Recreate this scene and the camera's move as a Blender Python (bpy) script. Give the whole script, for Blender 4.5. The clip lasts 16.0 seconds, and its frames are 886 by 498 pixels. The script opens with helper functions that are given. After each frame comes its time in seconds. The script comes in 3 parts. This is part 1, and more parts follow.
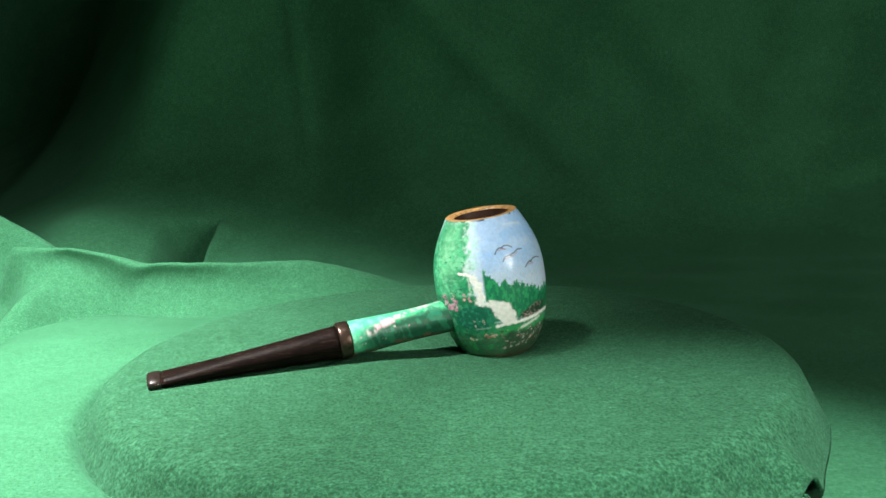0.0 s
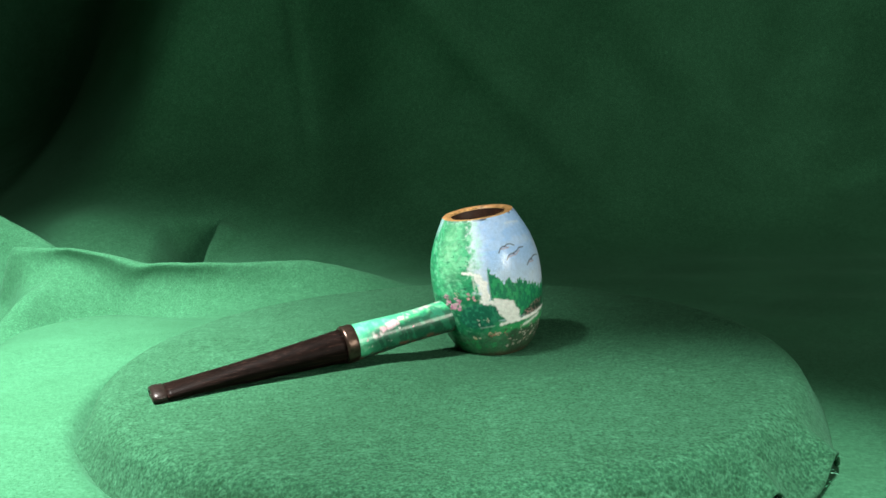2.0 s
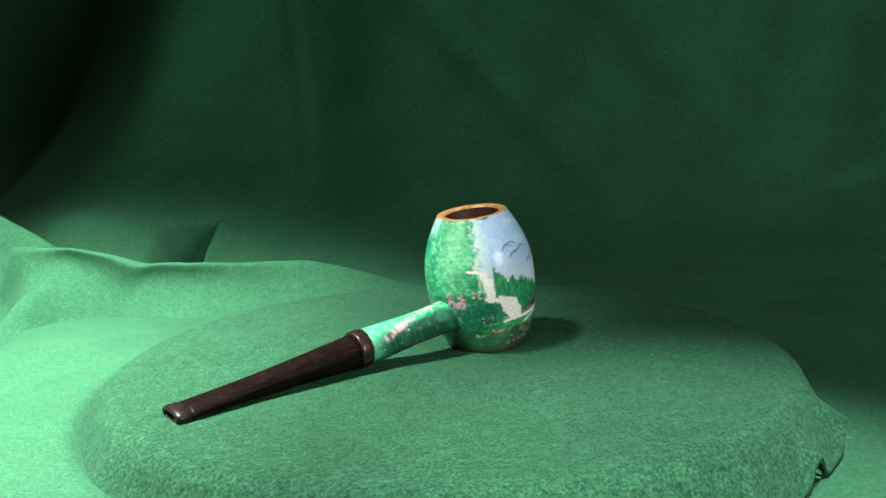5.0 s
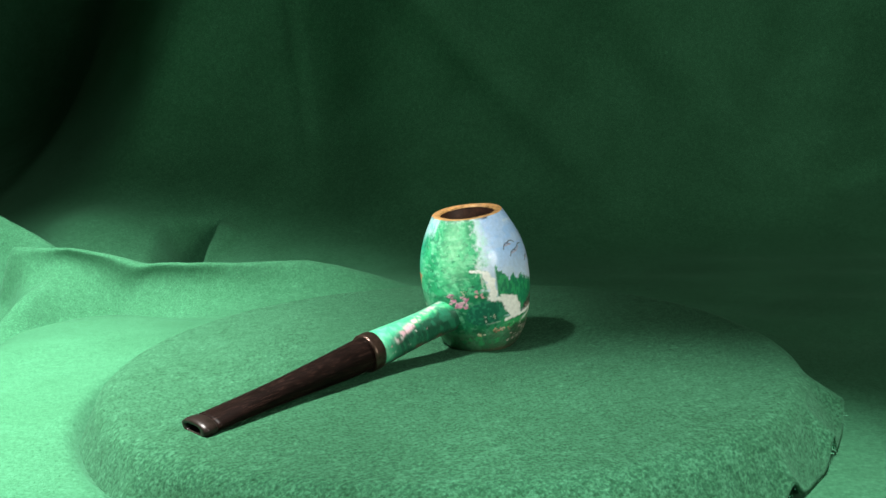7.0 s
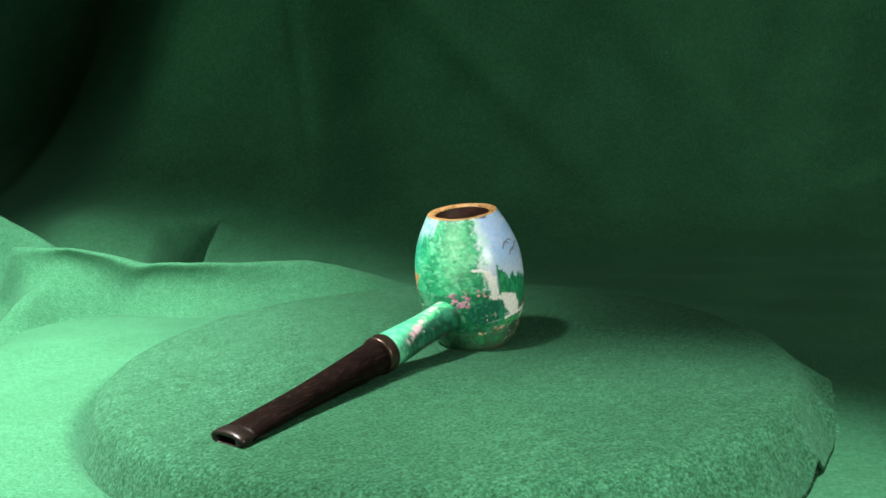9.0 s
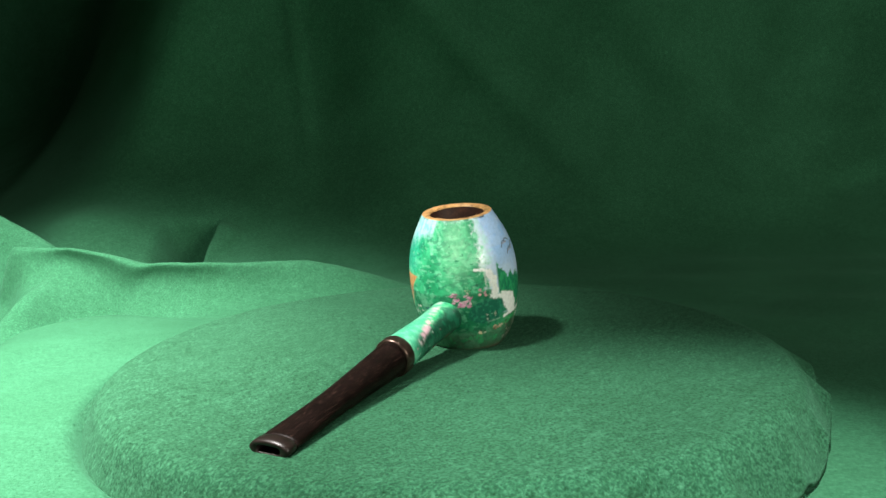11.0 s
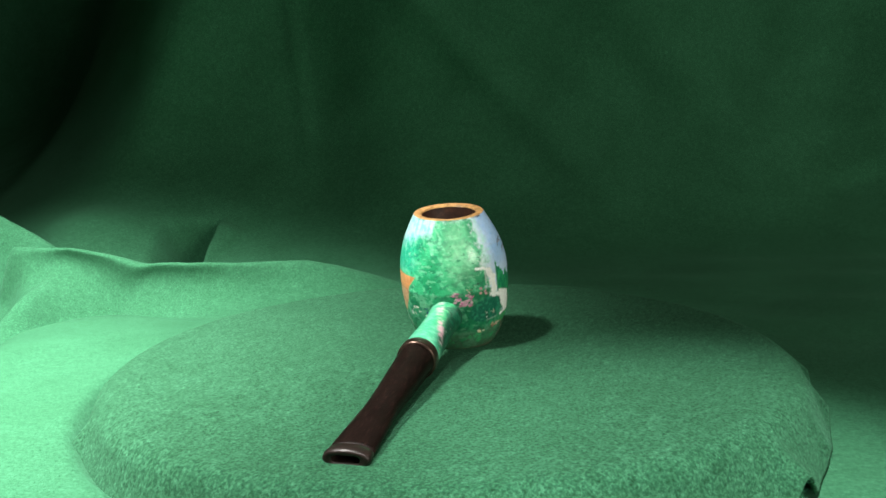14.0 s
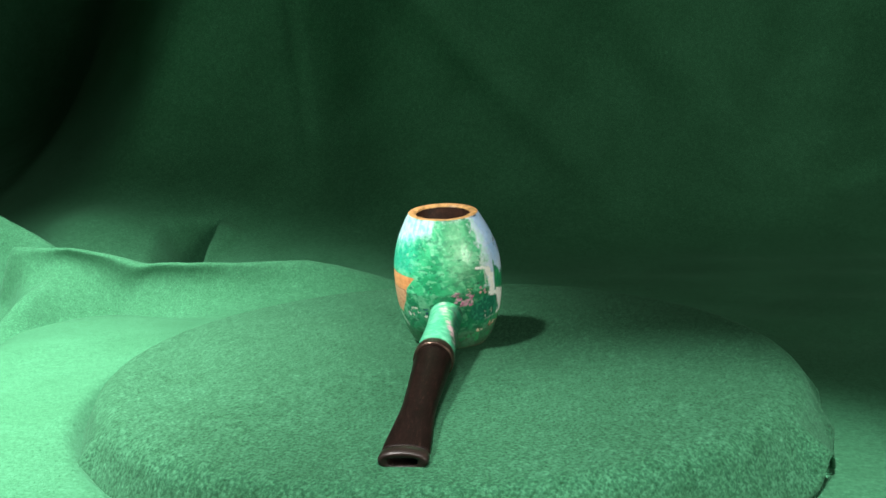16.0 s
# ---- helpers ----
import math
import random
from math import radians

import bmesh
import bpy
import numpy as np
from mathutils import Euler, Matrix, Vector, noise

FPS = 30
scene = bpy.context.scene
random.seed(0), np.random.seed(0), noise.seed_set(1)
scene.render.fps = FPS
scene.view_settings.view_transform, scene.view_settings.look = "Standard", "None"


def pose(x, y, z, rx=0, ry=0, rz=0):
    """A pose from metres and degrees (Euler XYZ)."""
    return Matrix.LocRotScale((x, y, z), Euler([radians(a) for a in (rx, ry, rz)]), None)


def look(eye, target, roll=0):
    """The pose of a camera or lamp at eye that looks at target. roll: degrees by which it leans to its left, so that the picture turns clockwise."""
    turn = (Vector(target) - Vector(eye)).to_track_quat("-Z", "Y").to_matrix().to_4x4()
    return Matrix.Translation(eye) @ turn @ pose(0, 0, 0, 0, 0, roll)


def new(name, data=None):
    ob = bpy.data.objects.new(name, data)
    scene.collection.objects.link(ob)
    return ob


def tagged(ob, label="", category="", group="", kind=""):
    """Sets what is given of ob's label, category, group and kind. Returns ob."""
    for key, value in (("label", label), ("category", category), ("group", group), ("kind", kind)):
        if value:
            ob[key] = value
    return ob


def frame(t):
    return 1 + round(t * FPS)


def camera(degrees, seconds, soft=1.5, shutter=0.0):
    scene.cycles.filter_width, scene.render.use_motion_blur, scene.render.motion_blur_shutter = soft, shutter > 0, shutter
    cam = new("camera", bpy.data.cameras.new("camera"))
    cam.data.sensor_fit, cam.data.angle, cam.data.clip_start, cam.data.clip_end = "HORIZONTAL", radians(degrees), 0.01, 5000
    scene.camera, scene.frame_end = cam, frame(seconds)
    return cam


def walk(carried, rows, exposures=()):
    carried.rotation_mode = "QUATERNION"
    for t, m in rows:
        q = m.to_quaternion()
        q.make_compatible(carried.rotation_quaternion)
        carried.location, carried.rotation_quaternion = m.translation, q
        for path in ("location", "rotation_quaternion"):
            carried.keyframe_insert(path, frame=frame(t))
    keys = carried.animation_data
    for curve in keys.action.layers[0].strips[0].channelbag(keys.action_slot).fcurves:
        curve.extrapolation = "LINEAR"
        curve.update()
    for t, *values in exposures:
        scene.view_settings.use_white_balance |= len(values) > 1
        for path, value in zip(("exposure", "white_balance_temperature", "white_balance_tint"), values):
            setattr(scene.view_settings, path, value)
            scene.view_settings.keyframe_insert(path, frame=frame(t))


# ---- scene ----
cam = camera(57.34, 16.0, soft=1.6)
EYE = (0.0, -0.3, 0.087)
AIM = (-0.00066, -0.00374, 0.0398)
VIEW = look(EYE, AIM, roll=-2.11)
walk(cam, [(0.0, VIEW), (16.0, VIEW)], exposures=[(0.0, 0.0), (16.0, 0.0)])

# ---- light ----
world = bpy.data.worlds.new("room_dimness")
scene.world = world
world.use_nodes = True
world.node_tree.nodes["Background"].inputs["Color"].default_value = (0.85, 0.95, 1.0, 1)
world.node_tree.nodes["Background"].inputs["Strength"].default_value = 0.02


def lamp(name, kind, eye, target, watts, colour, **settings):
    data = bpy.data.lights.new(name, kind)
    data.energy, data.color = watts, colour
    if kind == "SPOT":
        data.spot_size, data.spot_blend = radians(settings["cone"]), settings["blend"]
        data.shadow_soft_size = settings["size"]
    else:
        data.shape, data.size = "DISK", settings["size"]
    ob = new(name, data)
    ob.matrix_world = look(eye, target)
    return ob


lamp("desk_lamp_light", "SPOT", (-0.222, -0.132, 0.46), (-0.252, -0.012, 0.0), 84.0, (1.0, 0.97, 0.92), cone=74, blend=1.0, size=0.028)
lamp("front_lamp_light", "SPOT", (0.020, -0.33, 0.50), (0.064, -0.112, 0.0), 41.0, (1.0, 0.98, 0.95), cone=21, blend=0.65, size=0.03)
lamp("room_light", "AREA", (0.95, -1.0, 0.45), (0.1, 0.3, 0.1), 10.8, (1.0, 0.97, 0.84), size=0.5)


# ---- materials ----
def material(name, rough=0.6, metal=0.0):
    m = bpy.data.materials.new(name)
    m.use_nodes = True
    b = m.node_tree.nodes["Principled BSDF"]
    b.inputs["Roughness"].default_value, b.inputs["Metallic"].default_value = rough, metal
    return m, m.node_tree.nodes, m.node_tree.links, b


def noise_node(nodes, links, scale, detail=4.0, rough=0.6, stretch=None, turn=0.0, along=False):
    co = nodes.new("ShaderNodeTexCoord")
    n = nodes.new("ShaderNodeTexNoise")
    n.inputs["Scale"].default_value, n.inputs["Detail"].default_value, n.inputs["Roughness"].default_value = scale, detail, rough
    if stretch:
        mp = nodes.new("ShaderNodeMapping")
        if along:
            mp.vector_type = "TEXTURE"
        mp.inputs["Scale"].default_value = stretch
        mp.inputs["Rotation"].default_value = (0, 0, radians(turn))
        links.new(co.outputs["Object"], mp.inputs["Vector"])
        links.new(mp.outputs["Vector"], n.inputs["Vector"])
    else:
        links.new(co.outputs["Object"], n.inputs["Vector"])
    return n


def ramp(nodes, links, source, stops):
    r = nodes.new("ShaderNodeValToRGB")
    links.new(source, r.inputs["Fac"])
    e = r.color_ramp.elements
    while len(e) < len(stops):
        e.new(0.5)
    for k, (p, c) in enumerate(stops):
        e[k].position, e[k].color = p, (*c, 1)
    return r


def mixed(nodes, links, kind, fac, a, b):
    m = nodes.new("ShaderNodeMix")
    m.data_type, m.blend_type = "RGBA", kind
    if isinstance(fac, float):
        m.inputs["Factor"].default_value = fac
    else:
        links.new(fac, m.inputs["Factor"])
    links.new(a, m.inputs["A"]), links.new(b, m.inputs["B"])
    return m.outputs["Result"]


def bumped(nodes, links, bsdf, height, strength, distance):
    b = nodes.new("ShaderNodeBump")
    b.inputs["Strength"].default_value, b.inputs["Distance"].default_value = strength, distance
    links.new(height, b.inputs["Height"])
    links.new(b.outputs["Normal"], bsdf.inputs["Normal"])


def felt(name, tone=1.0, flecks=1.0):
    m, nodes, links, b = material(name, 0.95)
    fine = noise_node(nodes, links, 900, 5.0, 0.7)
    fleck = noise_node(nodes, links, 1000, 3.0, 0.75)
    wide = noise_node(nodes, links, 28, 4.0, 0.6)
    tuft = noise_node(nodes, links, 260, 3.0, 0.65, (1.0, 1.5, 1.0), 25)
    c4 = ramp(nodes, links, tuft.outputs["Fac"], [(0.32, (0.76, 0.80, 0.76)), (0.5, (0.98, 0.98, 0.98)), (0.68, (1.30, 1.22, 1.28))])
    middle, spread = np.array((0.0440, 0.190, 0.0945)) * tone, np.array((0.0225, 0.070, 0.040)) * tone * (0.25 + 0.75 * flecks)
    c1 = ramp(nodes, links, fine.outputs["Fac"], [(0.3, tuple(middle - spread)), (0.7, tuple(middle + spread))])
    c2 = ramp(nodes, links, fleck.outputs["Fac"], [(0.33, (0.42, 0.5, 0.45)), (0.50, (0.95, 0.97, 0.95)), (0.70, (1.75, 1.6, 1.65))])
    c3 = ramp(nodes, links, wide.outputs["Fac"], [(0.3, (0.88, 0.9, 0.88)), (0.7, (1.1, 1.08, 1.1))])
    col = mixed(nodes, links, "MULTIPLY", flecks, c1.outputs["Color"], c2.outputs["Color"])
    col = mixed(nodes, links, "MULTIPLY", 1.0, col, c3.outputs["Color"])
    col = mixed(nodes, links, "MULTIPLY", flecks, col, c4.outputs["Color"])
    links.new(col, b.inputs["Base Color"])
    b.inputs["Specular IOR Level"].default_value = 0.1
    b.inputs["Sheen Weight"].default_value = 0.08
    b.inputs["Sheen Roughness"].default_value = 0.5
    b.inputs["Sheen Tint"].default_value = (0.3, 0.9, 0.55, 1)
    bumped(nodes, links, b, fleck.outputs["Fac"], 0.4, 0.0007)
    return m


# same felt twice: the cover's copy is darkened for its weaker light
FELT = felt("green_felt", 0.585, 0.42)
COVER_FELT = felt("green_felt_dimmed", 0.39)


def fibre(name, low, mid, high):
    m, nodes, links, b = material(name, 0.9)
    g = nodes.new("ShaderNodeNewGeometry")
    r = ramp(nodes, links, g.outputs["Random Per Island"], [(0.0, low), (0.6, mid), (1.0, high)])
    links.new(r.outputs["Color"], b.inputs["Base Color"])
    b.inputs["Specular IOR Level"].default_value = 0.1
    return m


FIBRE = fibre("felt_fibre", (0.012, 0.08, 0.035), (0.04, 0.17, 0.085), (0.14, 0.32, 0.21))
SLOPE_FIBRE = fibre("short_felt_fibre", (0.016, 0.085, 0.040), (0.028, 0.120, 0.058), (0.056, 0.180, 0.098))
PALE_FIBRE = fibre("pale_felt_fibre", (0.02, 0.16, 0.070), (0.055, 0.28, 0.145), (0.14, 0.42, 0.25))


def plain(name, colour, rough, metal=0.0, grain=300.0, spread=0.25, relief=0.15, stretch=None, turn=0.0, gloss=0.5):
    m, nodes, links, b = material(name, rough, metal)
    b.inputs["Specular IOR Level"].default_value = gloss
    n = noise_node(nodes, links, grain, 5.0, 0.65, stretch, turn)
    lo = tuple(c * (1 - spread) for c in colour)
    hi = tuple(c * (1 + spread) for c in colour)
    r = ramp(nodes, links, n.outputs["Fac"], [(0.3, lo), (0.7, hi)])
    links.new(r.outputs["Color"], b.inputs["Base Color"])
    bumped(nodes, links, b, n.outputs["Fac"], relief, 0.0003)
    return m


def streaked(name):
    m, nodes, links, b = material(name, 0.42)
    n = noise_node(nodes, links, 2600, 3.0, 0.7, (30.0, 1.0, 1.0), 18.7, along=True)
    w = noise_node(nodes, links, 120, 3.0, 0.6)
    r = ramp(nodes, links, n.outputs["Fac"], [(0.35, (0.0035, 0.0022, 0.0018)), (0.56, (0.0065, 0.0038, 0.0031)), (0.76, (0.034, 0.019, 0.015))])
    k = ramp(nodes, links, w.outputs["Fac"], [(0.35, (0.7, 0.7, 0.7)), (0.65, (1.25, 1.2, 1.2))])
    links.new(mixed(nodes, links, "MULTIPLY", 1.0, r.outputs["Color"], k.outputs["Color"]), b.inputs["Base Color"])
    b.inputs["Specular IOR Level"].default_value = 0.05
    bumped(nodes, links, b, n.outputs["Fac"], 0.3, 0.0002)
    return m


VULCANITE = streaked("brown_black_vulcanite")
BRONZE = plain("dull_bronze", (0.062, 0.040, 0.030), 0.30, 0.75, 600, 0.35, 0.2)
LIPMAT = plain("worn_brown_lip", (0.012, 0.008, 0.0065), 0.36, 0.0, 600, 0.5, 0.25, gloss=0.28)
DARK = plain("dark_bore", (0.012, 0.008, 0.006), 0.8)
CHAR = plain("charred_wood", (0.045, 0.018, 0.010), 0.6, 0.0, 500, 0.6, 0.6)
RIMWOOD = plain("bare_rim_wood", (0.56, 0.32, 0.12), 0.42, 0.0, 420, 0.5, 0.3)


def painted(name):
    m, nodes, links, b = material(name, 0.42)
    a = nodes.new("ShaderNodeVertexColor")
    a.layer_name = "paint"
    n = noise_node(nodes, links, 700, 4.0, 0.6)
    r = ramp(nodes, links, n.outputs["Fac"], [(0.3, (0.90, 0.90, 0.90)), (0.7, (1.1, 1.1, 1.1))])
    links.new(mixed(nodes, links, "MULTIPLY", 1.0, a.outputs["Color"], r.outputs["Color"]), b.inputs["Base Color"])
    b.inputs["Specular IOR Level"].default_value = 0.3
    b.inputs["Coat Weight"].default_value = 0.5
    b.inputs["Coat Roughness"].default_value = 0.16
    bumped(nodes, links, b, n.outputs["Fac"], 0.45, 0.0006)
    return m


PAINT = painted("hand_painted_enamel")


# ---- mesh helpers ----
def finish(name, bm, mat, parent=None, label="", smooth=True):
    me = bpy.data.meshes.new(name)
    bm.normal_update()
    bm.to_mesh(me)
    bm.free()
    me.materials.append(mat)
    if smooth:
        me.shade_smooth()
    ob = new(name, me)
    if parent:
        ob.parent = parent
    if label:
        ob["label"] = label
    return ob


part = finish


def lofted(rings, closed_ends=(True, True), loop=False):
    """A bmesh skinned over rings of equal length."""
    bm = bmesh.new()
    vs = [[bm.verts.new(p) for p in ring] for ring in rings]
    n = len(rings[0])
    pairs = list(zip(vs, vs[1:])) + ([(vs[-1], vs[0])] if loop else [])
    for a, b in pairs:
        for i in range(n):
            bm.faces.new((a[i], a[(i + 1) % n], b[(i + 1) % n], b[i]))
    if not loop:
        if closed_ends[0]:
            bm.faces.new(vs[0][::-1])
        if closed_ends[1]:
            bm.faces.new(vs[-1])
    bmesh.ops.recalc_face_normals(bm, faces=bm.faces)
    return bm


def smoothstep(a, b, x):
    t = np.clip((x - a) / (b - a), 0, 1)
    return t * t * (3 - 2 * t)


def grid_mesh(name, pts, mat, parent=None, closed=False, cap=False):
    """A smooth sheet over an array of points, rows by columns; closed joins the last column to the first."""
    rows, cols = pts.shape[:2]
    idx = np.arange(rows * cols).reshape(rows, cols)
    nxt = np.roll(idx, -1, 1) if closed else idx[:, 1:]
    cur = idx if closed else idx[:, :-1]
    quads = np.stack([cur[:-1], nxt[:-1], nxt[1:], cur[1:]], -1).reshape(-1, 4)
    me = bpy.data.meshes.new(name)
    me.from_pydata(pts.reshape(-1, 3).tolist(), [], quads.tolist())
    me.materials.append(mat)
    me.shade_smooth()
    ob = new(name, me)
    if parent:
        ob.parent = parent
    return ob


def wobble(x, y, scale, seed):
    """Smooth random relief over arrays, about -1 to 1."""
    r = np.random.RandomState(seed)
    out = np.zeros_like(x)
    for k in range(9):
        a, f, p = r.uniform(0, 2 * np.pi), r.uniform(0.6, 1.7) / scale, r.uniform(0, 2 * np.pi)
        out += np.sin((np.cos(a) * x + np.sin(a) * y) * f * 2 * np.pi + p)
    return out / 4.5


def nap(parent, pts, count, rows, cols, length, mat, seed, closed=False):
    """Short loose fibres lying on a sheet of points, over a span of its rows and columns."""
    r = np.random.RandomState(seed)
    n_rows, n_cols = pts.shape[:2]
    step_r = np.linalg.norm(pts[rows[0] + 1:rows[1] + 1, cols[0]:cols[1]] - pts[rows[0]:rows[1], cols[0]:cols[1]], axis=-1)
    nxt = np.roll(pts, -1, 1)
    step_c = np.linalg.norm(nxt[rows[0]:rows[1], cols[0]:cols[1]] - pts[rows[0]:rows[1], cols[0]:cols[1]], axis=-1)
    weight = (step_r * step_c).ravel()
    cell = r.choice(weight.size, count, p=weight / weight.sum())
    i, j = rows[0] + cell // step_r.shape[1], cols[0] + cell % step_r.shape[1]
    a, b, c, d = pts[i, j], pts[i, (j + 1) % n_cols], pts[i + 1, (j + 1) % n_cols], pts[i + 1, j]
    u, v = r.rand(count, 1), r.rand(count, 1)
    p = (a * (1 - u) + b * u) * (1 - v) + (d * (1 - u) + c * u) * v
    t1, t2 = b - a, d - a
    n = np.cross(t1, t2)
    n /= np.linalg.norm(n, axis=1, keepdims=True) + 1e-12
    n *= np.sign(n[:, 2:3] + 1e-6)
    e = r.normal(size=(count, 3))
    e -= (e * n).sum(1, keepdims=True) * n
    e /= np.linalg.norm(e, axis=1, keepdims=True)
    across = np.cross(n, e)
    size = length * r.uniform(0.5, 1.5, (count, 1))
    rise = r.uniform(0.05, 0.55, (count, 1))
    wide = r.uniform(0.00003, 0.00007, (count, 1))
    mid = p + e * size * 0.5 + n * size * rise * 0.45
    tip = p + e * size * 0.95 + n * size * rise * 0.5 + across * size * r.uniform(-0.4, 0.4, (count, 1))
    low = p - n * 0.0001
    verts = np.stack([low + across * wide, low - across * wide, mid - across * wide, mid + across * wide, tip], 1).reshape(-1, 3)
    base = np.arange(count) * 5
    me = bpy.data.meshes.new("nap")
    me.from_pydata(verts.tolist(), [], [(k, k + 1, k + 2, k + 3) for k in base.tolist()] + [(k + 3, k + 2, k + 4) for k in base.tolist()])
    me.materials.append(mat)
    ob = new("nap", me)
    ob.parent = parent
    return tagged(ob, "loose pale green felt fibres", kind="stuff")


# ---- plain walls that close the place ----
def build_room():
    wall = plain("matt_grey_wall", (0.30, 0.29, 0.27), 0.9, 0.0, 12, 0.08, 0.05)
    low, high, w, y0, y1, thick = -0.06, 1.7, 1.35, -1.7, 1.35, 0.06
    slabs = [("floor", (-w, y0, low - thick), (w, y1, low)), ("ceiling", (-w, y0, high), (w, y1, high + thick)),
             ("wall_west", (-w - thick, y0, low), (-w, y1, high)), ("wall_east", (w, y0, low), (w + thick, y1, high)),
             ("wall_south", (-w, y0 - thick, low), (w, y0, high)), ("wall_north", (-w, y1, low), (w, y1 + thick, high))]
    for name, a, b in slabs:
        bm = bmesh.new()
        bmesh.ops.create_cube(bm, size=1.0)
        for v in bm.verts:
            v.co = Vector([a[k] if v.co[k] < 0 else b[k] for k in range(3)])
        ob = finish(name, bm, wall, smooth=False)
        tagged(ob, "plain matt grey " + name.split("_")[0], name.split("_")[0], kind="structure")


build_room()


# ---- the felt backdrop: one sheet, lying on the table and swept up behind ----
GROUND = -0.0195


def bump(x, y, x0, y0, sx, sy, turn=0.0):
    c, s = math.cos(radians(turn)), math.sin(radians(turn))
    u, v = (x - x0) * c + (y - y0) * s, -(x - x0) * s + (y - y0) * c
    return np.exp(-(u / sx) ** 2 - (v / sy) ** 2)


def build_backdrop():
    u = np.concatenate([np.linspace(-1.0, -0.42, 40)[:-1], np.linspace(-0.42, 0.0, 190)[:-1], np.linspace(0.0, 0.45, 130)[:-1], np.linspace(0.45, 1.0, 40)])
    flat = np.concatenate([np.linspace(-1.0, -0.2, 50)[:-1], np.linspace(-0.2, 0.06, 70)[:-1], np.linspace(0.06, 0.26, 105)])
    R = 0.16
    arc = np.linspace(0, np.pi / 2, 70)[1:]
    up = np.linspace(0, 0.7, 90)[1:]
    y = np.concatenate([flat, 0.26 + R * np.sin(arc), np.full(len(up), 0.26 + R)])
    z = np.concatenate([np.zeros(len(flat)), R * (1 - np.cos(arc)), R + up]) + GROUND
    n = np.concatenate([np.zeros(len(flat)), arc, np.full(len(up), np.pi / 2)])
    X, Y = np.meshgrid(u, y)
    Z = np.repeat(z[:, None], len(u), 1)
    N = np.repeat(n[:, None], len(u), 1)

    def ridge(points, front, back):
        """A ridge with its crest along points (x, y, height), soft to the front and steeper behind."""
        p = np.array(points)
        cy = np.interp(X, p[:, 0], p[:, 1])
        ch = np.interp(X, p[:, 0], p[:, 2])
        d = (Y - cy) / np.where(Y < cy, np.interp(X, (-0.25, -0.13, -0.08), (1.7, 0.9, 1.1)), 1.0)
        face = 0.72 * np.exp(-((d / (0.23 * front)) ** 2)) + 0.28 * np.exp(-((d / (1.1 * front)) ** 2))
        brow = np.where(d < 0, 4 * face * (1 - face), 0) * ch
        return ch * np.where(d < 0, face, np.exp(-((d / back) ** 2))), brow

    lift, brow = ridge([(-1, 0.2, 0.05), (-0.42, 0.21, 0.052), (-0.30, 0.185, 0.050), (-0.262, 0.18, 0.046), (-0.20, 0.165, 0.041), (-0.17, 0.155, 0.0375), (-0.145, 0.150, 0.0345), (-0.12, 0.155, 0.0325), (-0.10, 0.165, 0.0325),
                  (-0.082, 0.17, 0.032), (-0.065, 0.175, 0.0265), (-0.045, 0.18, 0.018), (-0.025, 0.19, 0.008), (0.01, 0.2, 0.0), (1, 0.2, 0)], 0.062, 0.030)
    side = X + 0.224 + 0.48 * (Y - 0.1)
    lift = lift * (0.05 + 0.95 * smoothstep(-0.014, 0.006, side))
    second, _ = ridge([(-1, 0.26, 0.12), (-0.36, 0.24, 0.086), (-0.29, 0.225, 0.062), (-0.265, 0.22, 0.048), (-0.235, 0.215, 0.027), (-0.20, 0.21, 0.005), (-0.15, 0.21, 0.0), (1, 0.2, 0)], 0.035, 0.02)
    lift = 0.9 * np.maximum(lift, second)
    # soft dents in the lit slope
    lift -= 0.014 * bump(X, Y, -0.207, 0.125, 0.011, 0.035, -48)
    lift += 0.009 * bump(X, Y, -0.234, 0.125, 0.010, 0.03, -20)
    lift += 0.004 * bump(X, Y, -0.19, 0.10, 0.03, 0.02, 20)
    lift -= 0.006 * bump(X, Y, -0.165, 0.128, 0.030, 0.009, -12)
    # cloth heaped against the turntable on this side
    far = np.hypot(X, Y)
    lift = np.maximum(lift, 0) + 0.0115 * smoothstep(0.1245, 0.135, far) * (1 - smoothstep(0.17, 0.30, far)) * smoothstep(-0.06, -0.12, X + 0.25 * np.minimum(Y, 0)) * smoothstep(0.13, 0.05, Y)
    # hanging folds: slow waves, and the corner that falls back on the left
    hang = 0.015 * wobble(X, Z * 0.35, 0.28, 3) + 0.005 * wobble(X, Z * 0.7, 0.11, 8)
    crease = 0.02 + 0.22 * (X - 0.32)
    hang = hang - 0.022 * smoothstep(0.27, 0.36, X) * smoothstep(0.012, -0.012, Z - crease) * smoothstep(-0.02, 0.0, Z)
    edge = -0.165 - 0.55 * (0.20 - Z)
    corner = 0.60 * smoothstep(0.02, 0.45, edge - X) + 0.02 * bump(X, Z, -0.14, 0.18, 0.05, 0.2, -28)
    # slanting soft folds on the open side
    hang = hang + 0.007 * np.exp(-((X - 0.100 + 0.92 * (Z - 0.06)) / 0.020) ** 2) * smoothstep(-0.06, 0.02, Z) + 0.005 * np.exp(-((X - 0.225 + 0.9 * (Z - 0.10)) / 0.03) ** 2)
    hang = hang + 0.0025 * np.exp(-((X + 0.112 + 0.1 * Z) / 0.008) ** 2) * smoothstep(0.02, 0.09, Z)
    # a deep pleat low in the corner: the cloth sinks slowly, then a free edge stands before it
    pleat = smoothstep(-0.228, -0.186, X + 0.25 * (Z + 0.005)) * smoothstep(-0.1815, -0.1845, X) * smoothstep(0.014, -0.001, Z)
